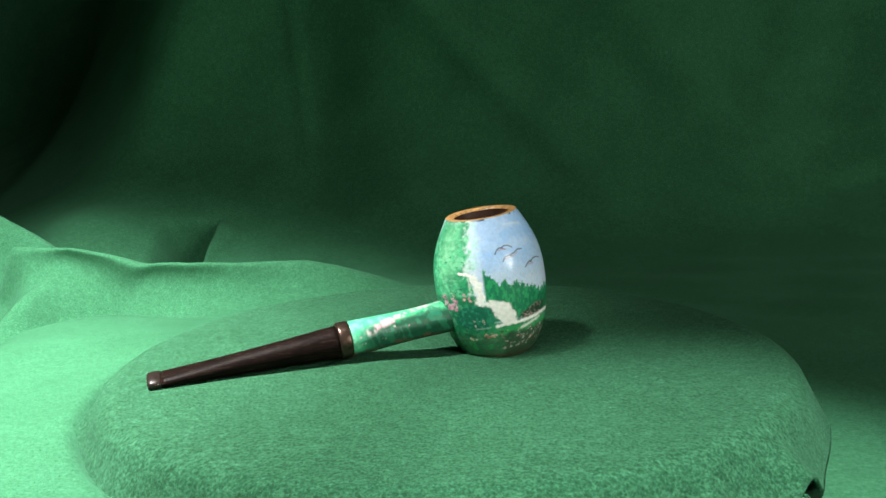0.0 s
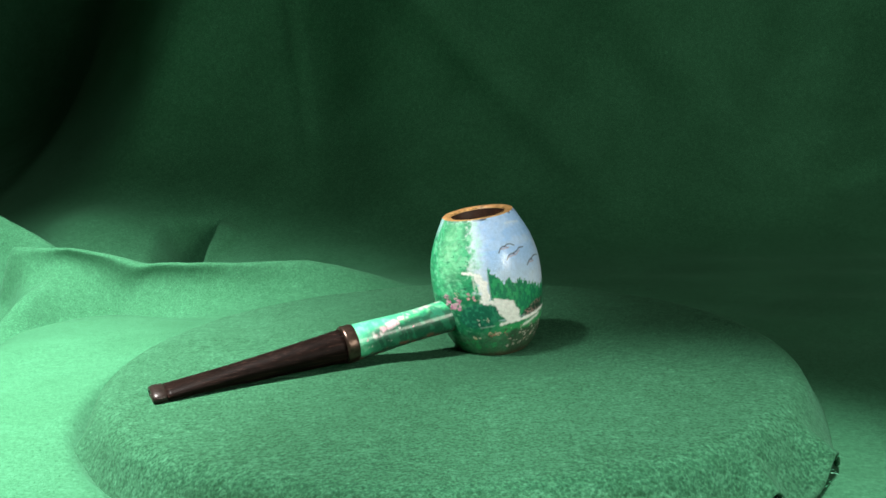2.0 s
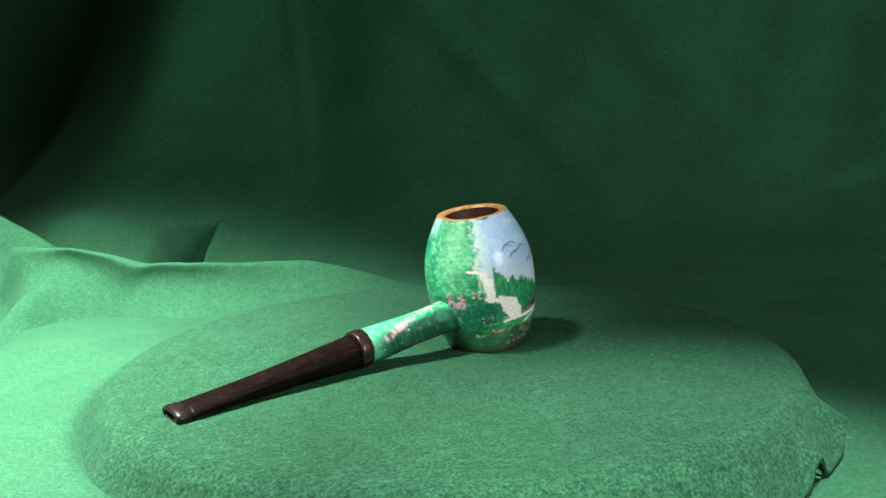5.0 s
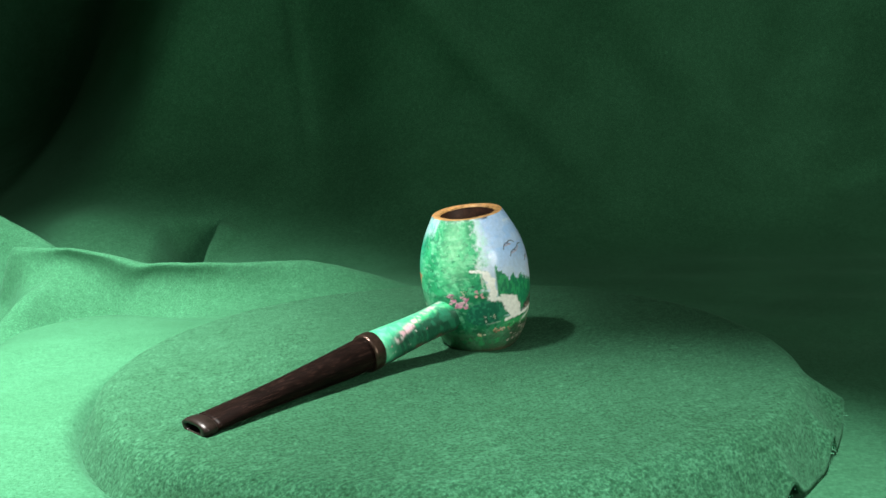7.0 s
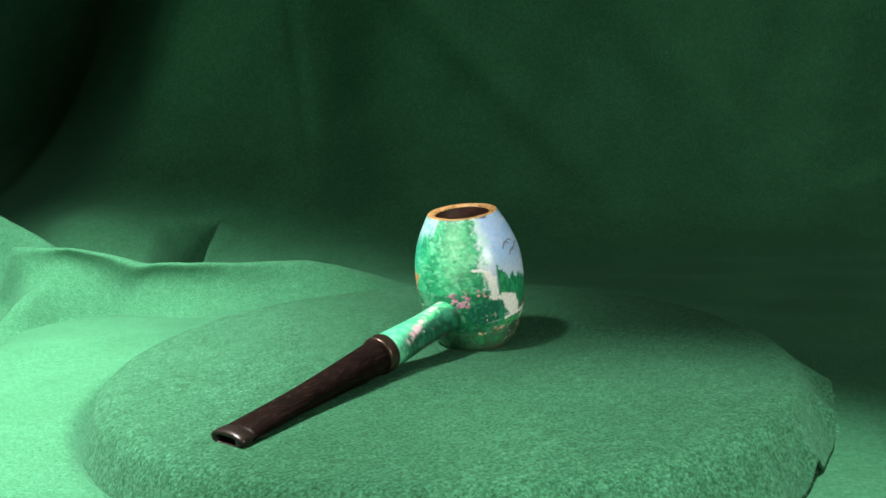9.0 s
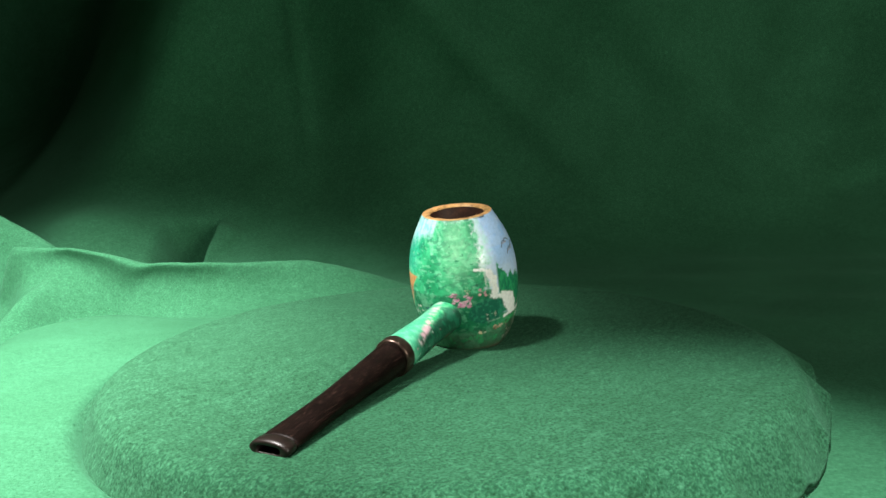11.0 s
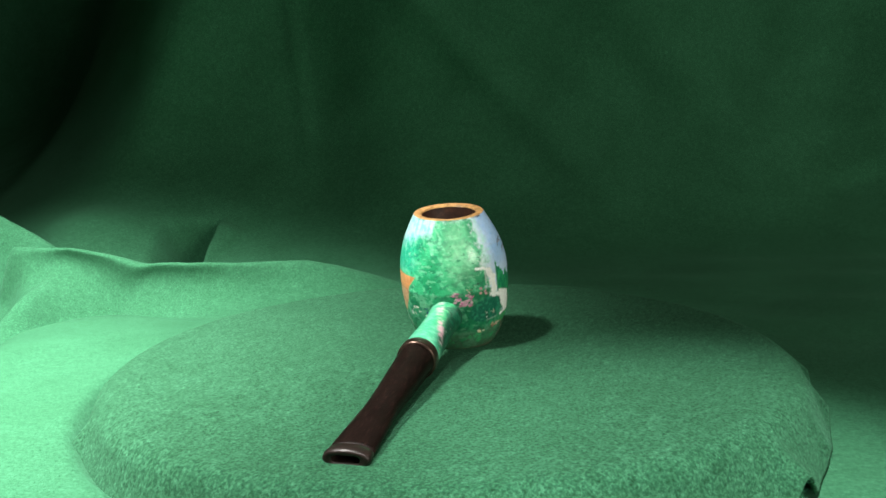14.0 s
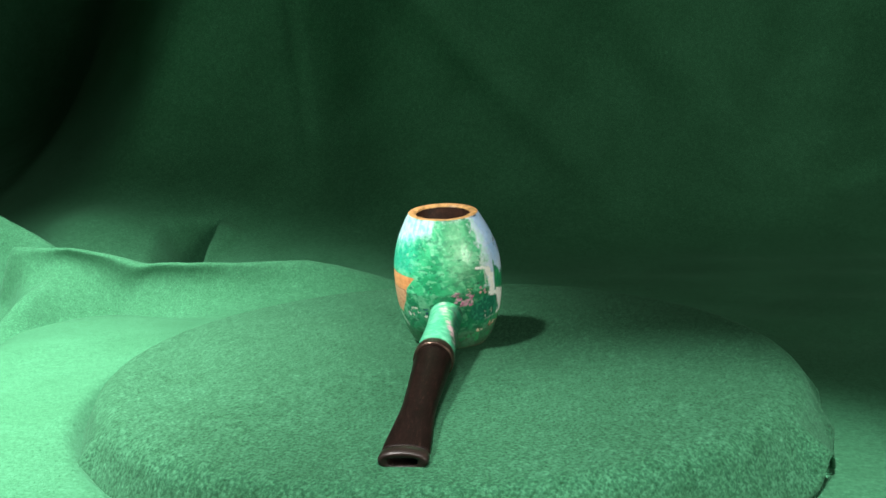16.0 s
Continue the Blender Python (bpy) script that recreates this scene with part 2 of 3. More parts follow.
    tongue = smoothstep(-0.1845, -0.1815, X) * smoothstep(-0.158, -0.170, X + 0.9 * np.abs(Z - 0.002)) * smoothstep(0.014, 0.004, Z)
    sunk = (0.080 * pleat - 0.007 * tongue - 0.026 * bump(X, Z, -0.275, -0.003, 0.050, 0.024)) * smoothstep(0.08, 0.30, N)
    keep = smoothstep(0.15, 0.8, N)
    Y2 = Y + np.sin(N) * ((corner - hang) * keep + sunk)
    near = smoothstep(0.14, 0.22, np.hypot(X, Y))
    Z2 = Z + lift * (1 - smoothstep(0.0, 0.9, N)) + np.cos(N) * 0.0018 * wobble(X, Y, 0.09, 5) * near
    Z2 = Z2 - np.cos(N) * sunk
    Y2 = Y2 + brow * np.interp(X, (-0.25, -0.22, -0.15, -0.11, -0.06), (0.30, 0.45, 0.42, 0.22, 0.08))
    pts = np.stack([X, Y2, Z2], -1)
    ob = grid_mesh("felt_backdrop", pts, FELT)
    rows = (int(np.searchsorted(y[:200], -0.13)), int(np.searchsorted(flat, 0.2)))
    nap(ob, pts, 30000, rows, (int(np.searchsorted(u, -0.32)), int(np.searchsorted(u, -0.07))), 0.0013, SLOPE_FIBRE, 21)
    nap(ob, pts, 12000, rows, (int(np.searchsorted(u, 0.09)), int(np.searchsorted(u, 0.28))), 0.0013, SLOPE_FIBRE, 22)
    return tagged(ob, "green felt sheet spread on the table and swept up behind", "backdrop", kind="structure")


build_backdrop()

# ---- the turntable's felt cover ----
TOP = 0.125


def build_cover():
    cover = tagged(new("turntable_cover"), "round turntable draped in green felt with a wavy hem", "turntable")
    th = np.linspace(0, 2 * np.pi, 720, endpoint=False)
    rows = []
    flat = TOP - 0.0075
    for r in np.linspace(0.0, flat, 90):
        rr = np.full_like(th, max(r, 1e-4))
        cx, cy = rr * np.cos(th), rr * np.sin(th)
        hollow = 0.0026 * np.exp(-((np.hypot(cx - 0.0200, cy - 0.0070) / 0.042) ** 4))
        rows.append((rr, 0.0003 * wobble(cx, cy, 0.06, 11) * smoothstep(0.0, 0.02, rr) - hollow))
    edge0 = rows[-1][1]
    # folds of the skirt: pleats stand out, the hem lifts beside them
    pleat = np.zeros_like(th)
    gap = np.zeros_like(th)
    for deg, out, raised, wide in SKIRT_FOLDS:
        d = (np.degrees(th) - deg + 180) % 360 - 180
        pleat += 0.6 * out * np.exp(-((d / (1.5 * wide)) ** 2))
        gap += raised * np.exp(-(((d + 0.05 * wide) / (0.55 * wide)) ** 2))
    tilt = 50 - 1500 * pleat
    for k in range(1, 13):
        a = np.radians(tilt) * k / 12
        rows.append((flat + 0.009 * np.sin(a), edge0 - 0.009 * (1 - np.cos(a))))
    r0, z0 = rows[-1]
    flare = 0.0068 + 1.3 * pleat
    drop = GROUND + 0.0005 - z0 + gap
    for s in np.linspace(0, 1, 14)[1:]:
        rows.append((r0 + flare * s, z0 + drop * s))
    pts = np.stack([np.stack([r * np.cos(th), r * np.sin(th), z], -1) for r, z in rows])
    ob = grid_mesh("felt_cloth", pts, COVER_FELT, cover, closed=True)
    sol = ob.modifiers.new("thickness", "SOLIDIFY")
    sol.thickness, sol.offset = 0.0012, -1
    nap(cover, pts, 60000, (1, len(rows) - 1), (0, len(th)), 0.0015, FIBRE, 23)
    nap(cover, pts, 36000, (1, 88), (0, len(th)), 0.0014, PALE_FIBRE, 25)
    # longer raised fibres on the skirt, paled and thickened for the light it catches
    nap(cover, pts, 70000, (88, len(rows) - 1), (0, len(th)), 0.0021, PALE_FIBRE, 24)
    return cover


# angle round the cloth, how far the pleat stands out, how far the hem lifts, half width in degrees
SKIRT_FOLDS = [(-20, 0.001, 0.002, 7), (-46, 0.0080, 0.0085, 5.5), (-60, 0.003, 0.008, 4), (-75, 0.001, 0.006, 4), (-88, 0.002, 0.003, 4.5), (-103, 0.0065, 0.0085, 4.5),
               (-118, 0.001, 0.002, 7), (-135, 0.002, 0.003, 7), (-161, 0.003, 0.006, 5), (-185, 0.001, 0.002, 7), (-212, 0.003, 0.007, 4), (-240, 0.002, 0.002, 7),
               (20, 0.001, 0.002, 7), (52, 0.002, 0.002, 7), (85, 0.002, 0.002, 7)]

COVER = build_cover()

# ---- the pipe ----
BASE = Vector((0.0200, 0.0070, 0.0))
PIPE = tagged(new("tobacco_pipe"), "tobacco pipe with a hand-painted landscape bowl and dark stem", "pipe")
AXIS = Vector((-0.0056, -0.0001, 0.0518)).normalized()
TILT = Vector((0, 0, 1)).rotation_difference(AXIS).to_matrix()
HIGH = 0.0548
PROFILE_Z = (0.0, 0.0006, 0.0020, 0.0050, 0.0105, 0.0195, 0.0292, 0.0353, 0.0413, 0.0463, 0.0508, HIGH)
PROFILE_R = (0.0105, 0.0124, 0.0142, 0.0163, 0.0187, 0.0207, 0.0213, 0.0210, 0.0198, 0.0180, 0.0158, 0.0136)
SINK = -0.0026  # the bowl presses a shallow hollow into the felt


def slant(p):
    """The mouth is cut slightly aslant: lowers the top of the bowl on one side."""
    p[..., 2] -= (0.0004 + 0.060 * (p[..., 0] * math.cos(radians(-112)) + p[..., 1] * math.sin(radians(-112)))) * smoothstep(0.030, 0.0535, p[..., 2])
    return p


def bowl_radius(z):
    """Smooth barrel outline through the profile."""
    zs, rs = np.array(PROFILE_Z), np.array(PROFILE_R)
    m = np.gradient(rs, zs)
    k = np.clip(np.searchsorted(zs, z) - 1, 0, len(zs) - 2)
    h = zs[k + 1] - zs[k]
    t = (z - zs[k]) / h
    return ((2 * t**3 - 3 * t**2 + 1) * rs[k] + (t**3 - 2 * t**2 + t) * h * m[k]
            + (3 * t**2 - 2 * t**3) * rs[k + 1] + (t**3 - t**2) * h * m[k + 1])


def lattice(x, y, seed):
    """Smooth random values from 0 to 1 over a unit lattice."""
    r = np.random.RandomState(seed).rand(257, 257)
    xi, yi = np.floor(x).astype(int), np.floor(y).astype(int)
    fx, fy = x - xi, y - yi
    fx, fy = fx * fx * (3 - 2 * fx), fy * fy * (3 - 2 * fy)
    a, b = r[xi % 257, yi % 257], r[(xi + 1) % 257, yi % 257]
    c, d = r[xi % 257, (yi + 1) % 257], r[(xi + 1) % 257, (yi + 1) % 257]
    return (a * (1 - fx) + b * fx) * (1 - fy) + (c * (1 - fx) + d * fx) * fy


def strokes(x, y, size, seed, stretch=1.0, lean=0.0):
    """Brush texture: three octaves of lattice noise, drawn out along y by stretch and leaning."""
    u, v = (x + lean * y) / size, y / (size * stretch)
    return 0.62 * lattice(u, v, seed) + 0.28 * lattice(2.1 * u + 7, 2.1 * v + 3, seed + 1) + 0.10 * lattice(4.3 * u + 1, 4.3 * v + 9, seed + 2)


def cover_with(col, mask, colour):
    m = np.clip(mask, 0, 1)[..., None]
    return col * (1 - m) + np.asarray(colour) * m


def near_line(x, y, points, width, soft=0.15):
    """1 within width of a line through points, fading over soft."""
    best = np.full(x.shape, 1e9)
    for (ax, ay), (bx, by) in zip(points, points[1:]):
        dx, dy = bx - ax, by - ay
        t = np.clip(((x - ax) * dx + (y - ay) * dy) / (dx * dx + dy * dy + 1e-9), 0, 1)
        best = np.minimum(best, np.hypot(x - ax - t * dx, y - ay - t * dy))
    return 1 - smoothstep(width - soft, width + soft, best)


def inside(x, y, points, soft):
    """1 inside a convex outline given anticlockwise."""
    d = np.full(x.shape, 1e9)
    for (ax, ay), (bx, by) in zip(points, points[1:] + points[:1]):
        n = math.hypot(bx - ax, by - ay)
        d = np.minimum(d, ((bx - ax) * (y - ay) - (by - ay) * (x - ax)) / n)
    return smoothstep(-soft, soft, d)


PER_DEG = 0.35  # millimetres of the bowl's surface for one degree


def foliage(x, y, seed):
    """Dabbed greens."""
    n1, n2, n3 = strokes(x, y, 5.0, seed, 1.4), strokes(x, y, 2.4, seed + 10, 1.7, 0.4), strokes(x, y, 1.7, seed + 20, 0.8, -0.6)
    col = np.zeros((*x.shape, 3)) + (0.020, 0.33, 0.14)
    col = cover_with(col, smoothstep(0.42, 0.62, n1) * 0.9, (0.055, 0.50, 0.23))
    col = cover_with(col, smoothstep(0.50, 0.64, n2) * 0.8, (0.030, 0.44, 0.20))
    col = cover_with(col, smoothstep(0.58, 0.72, n2) * 0.6, (0.22, 0.68, 0.40))
    col = cover_with(col, smoothstep(0.58, 0.70, n3) * 0.7, (0.010, 0.20, 0.10))
    col = cover_with(col, smoothstep(0.62, 0.70, strokes(x, y, 1.6, seed + 30, 0.6, 0.8)) * 0.35, (0.34, 0.76, 0.50))
    return col


def painting(deg, z):
    """Colours of the bowl's landscape: angle round the bowl in degrees, height in metres."""
    d = np.where(deg > 100, deg - 360, deg)
    x, y = d * PER_DEG, z * 1000.0 - 2.4
    P = lambda *pts: [(a * PER_DEG, b) for a, b in pts]
    jit = strokes(x, y, 1.6, 40)
    jit2 = strokes(x, y, 0.6, 50)
    jit3 = strokes(x, y, 0.7, 56)
    # sky: whitened by the trees for the lamp's gloss, bluer away, paler low down
    blue = smoothstep(-121, -90, d + 8 * (jit - 0.5)) * (0.9 + 0.25 * (strokes(x, y, 9.0, 60, 0.5) - 0.5))
    col = cover_with(np.zeros((*d.shape, 3)) + (0.80, 0.88, 0.96), blue * (0.45 + 0.5 * smoothstep(24, 42, y)), (0.27, 0.52, 0.90))
    col = cover_with(col, 0.45 * near_line(x, y, P((-62, 49.3), (-48, 49.0), (-35, 48.2)), 0.35, 0.4), (0.80, 0.86, 0.92))
    col = cover_with(col, 0.22 * smoothstep(0.55, 0.75, strokes(x, y, 7.0, 63, 0.5)), (0.70, 0.80, 0.90))
    col = cover_with(col, smoothstep(-150, -180, d) * (0.55 + 0.45 * smoothstep(0.3, 0.7, jit)), (0.26, 0.68, 0.66))
    # tall trees beside the stem
    leaf = foliage(x, y, 70)
    glow = np.exp(-(((d + 140) / 17) ** 2) - ((y - 42) / 13) ** 2) * (0.35 + 0.8 * jit)
    leaf = cover_with(leaf, glow * 0.75, (0.32, 0.76, 0.44))
    teal = smoothstep(-178, -205, d) * smoothstep(30, 34, y) * 0.7
    leaf = cover_with(leaf, teal * (0.3 + 0.9 * jit2), (0.02, 0.46, 0.32))
    right = -110.5 + 9 * (jit - 0.5) + 7 * (jit2 - 0.5) - 0.10 * (y - 40)
    left_top = 48.2 + 3.0 * (jit - 0.5) - 4.5 * smoothstep(-176, -225, d) + 6.0 * smoothstep(-176, -165, d)
    tall = smoothstep(-4.0, 7.0, right - d + 10 * (jit - 0.5)) * (1 - smoothstep(-3.6, 2.6, y - left_top - 2.5 * (jit2 - 0.5)))
    col = cover_with(col, tall, leaf)
    col = cover_with(col, 0.55 * np.exp(-(((right - d + 3) / 6.0) ** 2)) * smoothstep(33, 36, y) * (0.3 + 1.2 * (jit - 0.2)), (0.42, 0.84, 0.60))
    # lower bank below the tall trees
    low = cover_with(foliage(x, y, 90) * 0.6, 0.6 * smoothstep(11, 6, y) * (0.5 + jit), (0.075, 0.15, 0.085))
    low = cover_with(low, 0.7 * smoothstep(2.0, -1.5, y) * (0.4 + jit), (0.15, 0.10, 0.06))
    # row of firs, each a ragged spire
    fir = np.full(d.shape, -99.0)
    tops = [(-97.0, 34.0, 1.6), (-93, 31.4, 4.2), (-86, 28.4, 3.4), (-78, 28.6, 3.8), (-71.5, 26.6, 2.6), (-66.5, 28.0, 2.8), (-60, 26.6, 3.2), (-54.5, 25.4, 3.2), (-49, 25.0, 3.0), (-43, 24.0, 3.0), (-37, 23.2, 3.2),
            (-30, 22.8, 3.4), (-22, 23.5, 3.6), (-14, 23.0, 3.4), (-6, 24.5, 3.8), (3, 24.0, 4.0), (13, 25.0, 4.2), (24, 24.0, 4.2), (36, 25.5, 5.0), (50, 24.5, 5.0), (64, 26.0, 5.0), (80, 25.0, 5.0), (94, 26.0, 5.0)]
    for a, top, half in tops:
        fir = np.maximum(fir, top + 0.6 - 4.2 * (np.abs(d - a - 5 * (jit - 0.5)) / (half * 1.9)) ** 1.4 + 3.0 * (jit2 - 0.5))
    needles = np.zeros((*d.shape, 3)) + (0.012, 0.21, 0.10)
    needles = cover_with(needles, smoothstep(0.45, 0.65, strokes(x, y, 0.7, 120, 2.2)) * 0.8, (0.035, 0.40, 0.15))
    needles = cover_with(needles, smoothstep(-70, -38, d) * smoothstep(23, 17, y) * 0.7, (0.012, 0.12, 0.06))
    col = cover_with(col, smoothstep(-0.4, 0.4, fir - y) * smoothstep(-100, -97, d) * smoothstep(13.5, 14.5, y), needles)
    # ground below everything
    level = 14.0 + 10.5 * smoothstep(-98, -101, d) + 1.5 * (jit - 0.5)
    ground = smoothstep(0.6, -0.6, y - level)
    col = cover_with(col, ground, low)
    meadow = smoothstep(8.6, 9.4, y + jit2) * (1 - smoothstep(11.6, 12.4, y + jit2)) * smoothstep(-100, -84, d)
    col = cover_with(col, meadow * 0.85 * (0.4 + 0.9 * jit), (0.045, 0.40, 0.12))
    # low on the right the bowl's own shade is darkened into the paint
    low_shade = smoothstep(-92, -78, d) * smoothstep(9.6, 8.2, y + 2 * (jit - 0.5))
    col = cover_with(col, 0.8 * low_shade, (0.034, 0.056, 0.032))
    # dark rocks at the river's far bank
    rocks = inside(x, y, P((-70, 13.4), (-30, 13.4), (-26, 17.5), (-44, 18.0), (-62, 15.8)), 0.5)
    col = cover_with(col, rocks * (0.35 + 0.9 * jit), (0.02, 0.05, 0.035))
    col = cover_with(col, rocks * smoothstep(0.60, 0.68, jit2) * 0.8, (0.50, 0.30, 0.28))
    # dark bush between stem and fall
    e = ((d + 111) / 23.5) ** 2 + ((y - 16.6 - 0.04 * (d + 111)) / 5.2) ** 2
    bush = 1 - smoothstep(0.82, 1.08, e + 0.5 * (jit2 - 0.5))
    shade = cover_with(np.zeros((*d.shape, 3)) + (0.010, 0.14, 0.085), smoothstep(0.48, 0.66, strokes(x, y, 0.9, 130)) * 0.8, (0.03, 0.27, 0.15))
    col = cover_with(col, bush, shade)
    # waterfall in two drops, and the river
    white = np.zeros((*d.shape, 3)) + (0.97, 0.97, 0.95)
    white = cover_with(white, smoothstep(0.5, 0.7, strokes(x, y, 0.5, 140, 3.0)) * 0.12, (0.60, 0.72, 0.70))
    xj, yj = x + 0.8 * (jit2 - 0.5) + 1.6 * (jit - 0.5), y + 0.8 * (jit3 - 0.5)
    fall = near_line(xj, yj, P((-123.5, 33.4), (-116, 33.0), (-109, 32.0), (-105.5, 30)), 0.55, 0.3)
    fall = np.maximum(fall, near_line(xj, yj, P((-108, 31.2), (-104.6, 28.5), (-103.6, 25.5), (-102.8, 22.0)), 1.45, 0.25))
    fall = np.maximum(fall, 0.5 * near_line(xj, yj, P((-113.5, 31.6), (-112, 28.5), (-111.5, 26.5)), 0.3, 0.3))
    fall = np.maximum(fall, inside(xj, yj, P((-100, 20.2), (-92.5, 16.8), (-90, 12.4), (-70.5, 12.8), (-70, 16.6), (-75, 20.8), (-98, 22.9)), 0.35))
    fall = np.maximum(fall, inside(xj, yj, P((-110, 21.6), (-92, 19.4), (-92, 21.8), (-110, 23.0)), 0.4))
    fall = np.maximum(fall, near_line(xj, yj, P((-90, 12.3), (-84, 12.8), (-66, 12.6), (-50, 13.0), (-30, 13.6), (-15, 13.4)), 0.62, 0.4))
    fall = np.maximum(fall, 0.25 * near_line(xj, yj, P((-112, 12.0), (-98, 12.0)), 0.25, 0.25))
    fall = np.maximum(fall, 0.75 * near_line(xj, yj, P((-64, 10.2), (-50, 11.2), (-36, 12.0)), 0.5, 0.4))
    col = cover_with(col, fall, white)
    col = cover_with(col, 0.6 * near_line(x, y, P((-120, 36.5), (-115, 35.0), (-119, 33.8)), 0.25, 0.3) + 0.5 * near_line(x, y, P((-116, 37.5), (-113, 35.0)), 0.2, 0.25), (0.60, 0.80, 0.66))
    # blossom
    rnd = np.random.RandomState(5)

    def dabs(col, count, box, size, colours):
        for _ in range(count):
            cx, cy = rnd.uniform(box[0], box[1]) * PER_DEG, rnd.uniform(box[2], box[3])
            sx, sy = size * rnd.uniform(0.6, 1.5), size * rnd.uniform(0.5, 1.1)
            m = 1 - smoothstep(0.6, 1.1, np.hypot((x - cx + 1.6 * (jit2 - 0.5)) / sx, (y - cy + 1.6 * (jit3 - 0.5)) / sy))
            col = cover_with(col, m * rnd.uniform(0.75, 1.0), colours[rnd.randint(len(colours))])
        return col

    pinks = [(0.72, 0.22, 0.42), (0.78, 0.36, 0.52), (0.62, 0.16, 0.34), (0.80, 0.55, 0.62)]
    col = dabs(col, 16, (-149, -131, 19.8, 22.6), 0.75, pinks)
    col = dabs(col, 6, (-140, -128, 21.8, 24.0), 0.6, pinks)
    col = dabs(col, 4, (-150, -145, 23.2, 25.2), 0.6, pinks)
    col = dabs(col, 6, (-121, -114, 22.8, 26.0), 0.55, [(0.80, 0.42, 0.42), (0.75, 0.35, 0.45)])
    col = dabs(col, 60, (-205, -116, 22.0, 46.0), 0.45, [(0.015, 0.16, 0.08), (0.02, 0.24, 0.11), (0.22, 0.60, 0.36)])
    col = dabs(col, 9, (-135, -122, 24.5, 27.5), 0.35, [(0.75, 0.72, 0.45), (0.02, 0.12, 0.07), (0.75, 0.55, 0.50)])
    col = dabs(col, 16, (-116, -103, 13.0, 15.2), 0.33, [(0.80, 0.76, 0.68), (0.75, 0.6, 0.5), (0.02, 0.08, 0.05)])
    col = dabs(col, 9, (-124, -116, 7.2, 8.6), 0.55, [(0.80, 0.74, 0.60), (0.75, 0.62, 0.35), (0.03, 0.10, 0.05)])
    col = dabs(col, 16, (-106, -84, 7.4, 9.2), 0.55, [(0.75, 0.38, 0.28), (0.70, 0.28, 0.20), (0.78, 0.55, 0.45), (0.03, 0.10, 0.05)])
    col = dabs(col, 90, (-88, -22, 2.5, 10.5), 0.46, [(0.62, 0.58, 0.52), (0.40, 0.40, 0.35), (0.03, 0.08, 0.05), (0.02, 0.16, 0.07), (0.60, 0.44, 0.40)])
    col = dabs(col, 26, (-212, -178, 15.4, 19.0), 0.5, [(0.78, 0.75, 0.70), (0.03, 0.08, 0.16), (0.70, 0.40, 0.42), (0.02, 0.12, 0.08), (0.72, 0.70, 0.60)])
    col = dabs(col, 22, (-190, -100, 3.0, 6.5), 0.9, [(0.03, 0.24, 0.10), (0.05, 0.36, 0.14), (0.015, 0.14, 0.07)])
    col = cover_with(col, 0.8 * near_line(x, y, P((-226, 14.5), (-219, 12.0), (-214, 10.0)), 0.3, 0.2), (0.75, 0.75, 0.70))
    # cottage with an orange roof
    roof = inside(x, y, P((-250, 26.0), (-206, 25.4), (-189.5, 31.6), (-196, 32.2), (-232, 31.6), (-250, 32.0)), 0.25)
    wall = inside(x, y, P((-246, 17.5), (-219, 15.5), (-208, 21.0), (-204, 26.0), (-246, 26.0)), 0.3)
    col = cover_with(col, wall, (0.50, 0.27, 0.15))
    col = cover_with(col, roof, np.array((0.66, 0.27, 0.10)) * (0.7 + 0.6 * strokes(x, y, 1.2, 150))[..., None])
    col = cover_with(col, 0.8 * near_line(x, y, P((-250, 25.9), (-208, 25.3), (-203, 23.0)), 0.16, 0.15), (0.20, 0.07, 0.03))
    col = cover_with(col, wall * 0.5 * smoothstep(0.55, 0.65, jit2), (0.30, 0.12, 0.06))
    # three birds
    ink = (0.05, 0.035, 0.045)
    wings = [P((-83, 39.5), (-80.5, 40.9), (-77, 41.6), (-73.5, 41.2), (-71.5, 40.7)), P((-75, 41.5), (-71, 42.0), (-66.5, 41.8), (-62.5, 40.9)),
             P((-75.9, 36.2), (-73.5, 37.6), (-69.5, 38.2), (-65.5, 37.8)), P((-67, 38.2), (-62, 38.6), (-57, 39.6), (-50.5, 39.3)),
             P((-52, 32.2), (-48.5, 33.4), (-44.5, 34.0), (-42, 33.3)), P((-44, 33.6), (-38, 34.6), (-31, 34.4), (-26, 33.8))]
    for line in wings:
        col = cover_with(col, 0.95 * near_line(x, y, line, 0.20, 0.16), ink)
    for line in (P((-79.5, 40.7), (-70, 40.8)), P((-73, 37.2), (-64, 37.5), (-58, 38.6)), P((-48, 33.0), (-40, 32.8))):
        col = cover_with(col, 0.65 * near_line(x, y, line, 0.24, 0.2), (0.42, 0.24, 0.24))
    # worn rim edge and brown foot
    col = cover_with(col, 0.85 * smoothstep(51.75, 51.95, y + 0.5 * (jit - 0.5)) * smoothstep(0.5, 0.6, strokes(x, y * 0.2, 2.5, 160)) * (0.45 + 0.55 * smoothstep(-104, -92, d)), (0.03, 0.02, 0.02))
    col = cover_with(col, smoothstep(-0.6, -1.6, y + 0.8 * (jit - 0.5)) * 0.9, (0.16, 0.07, 0.03))
    return col


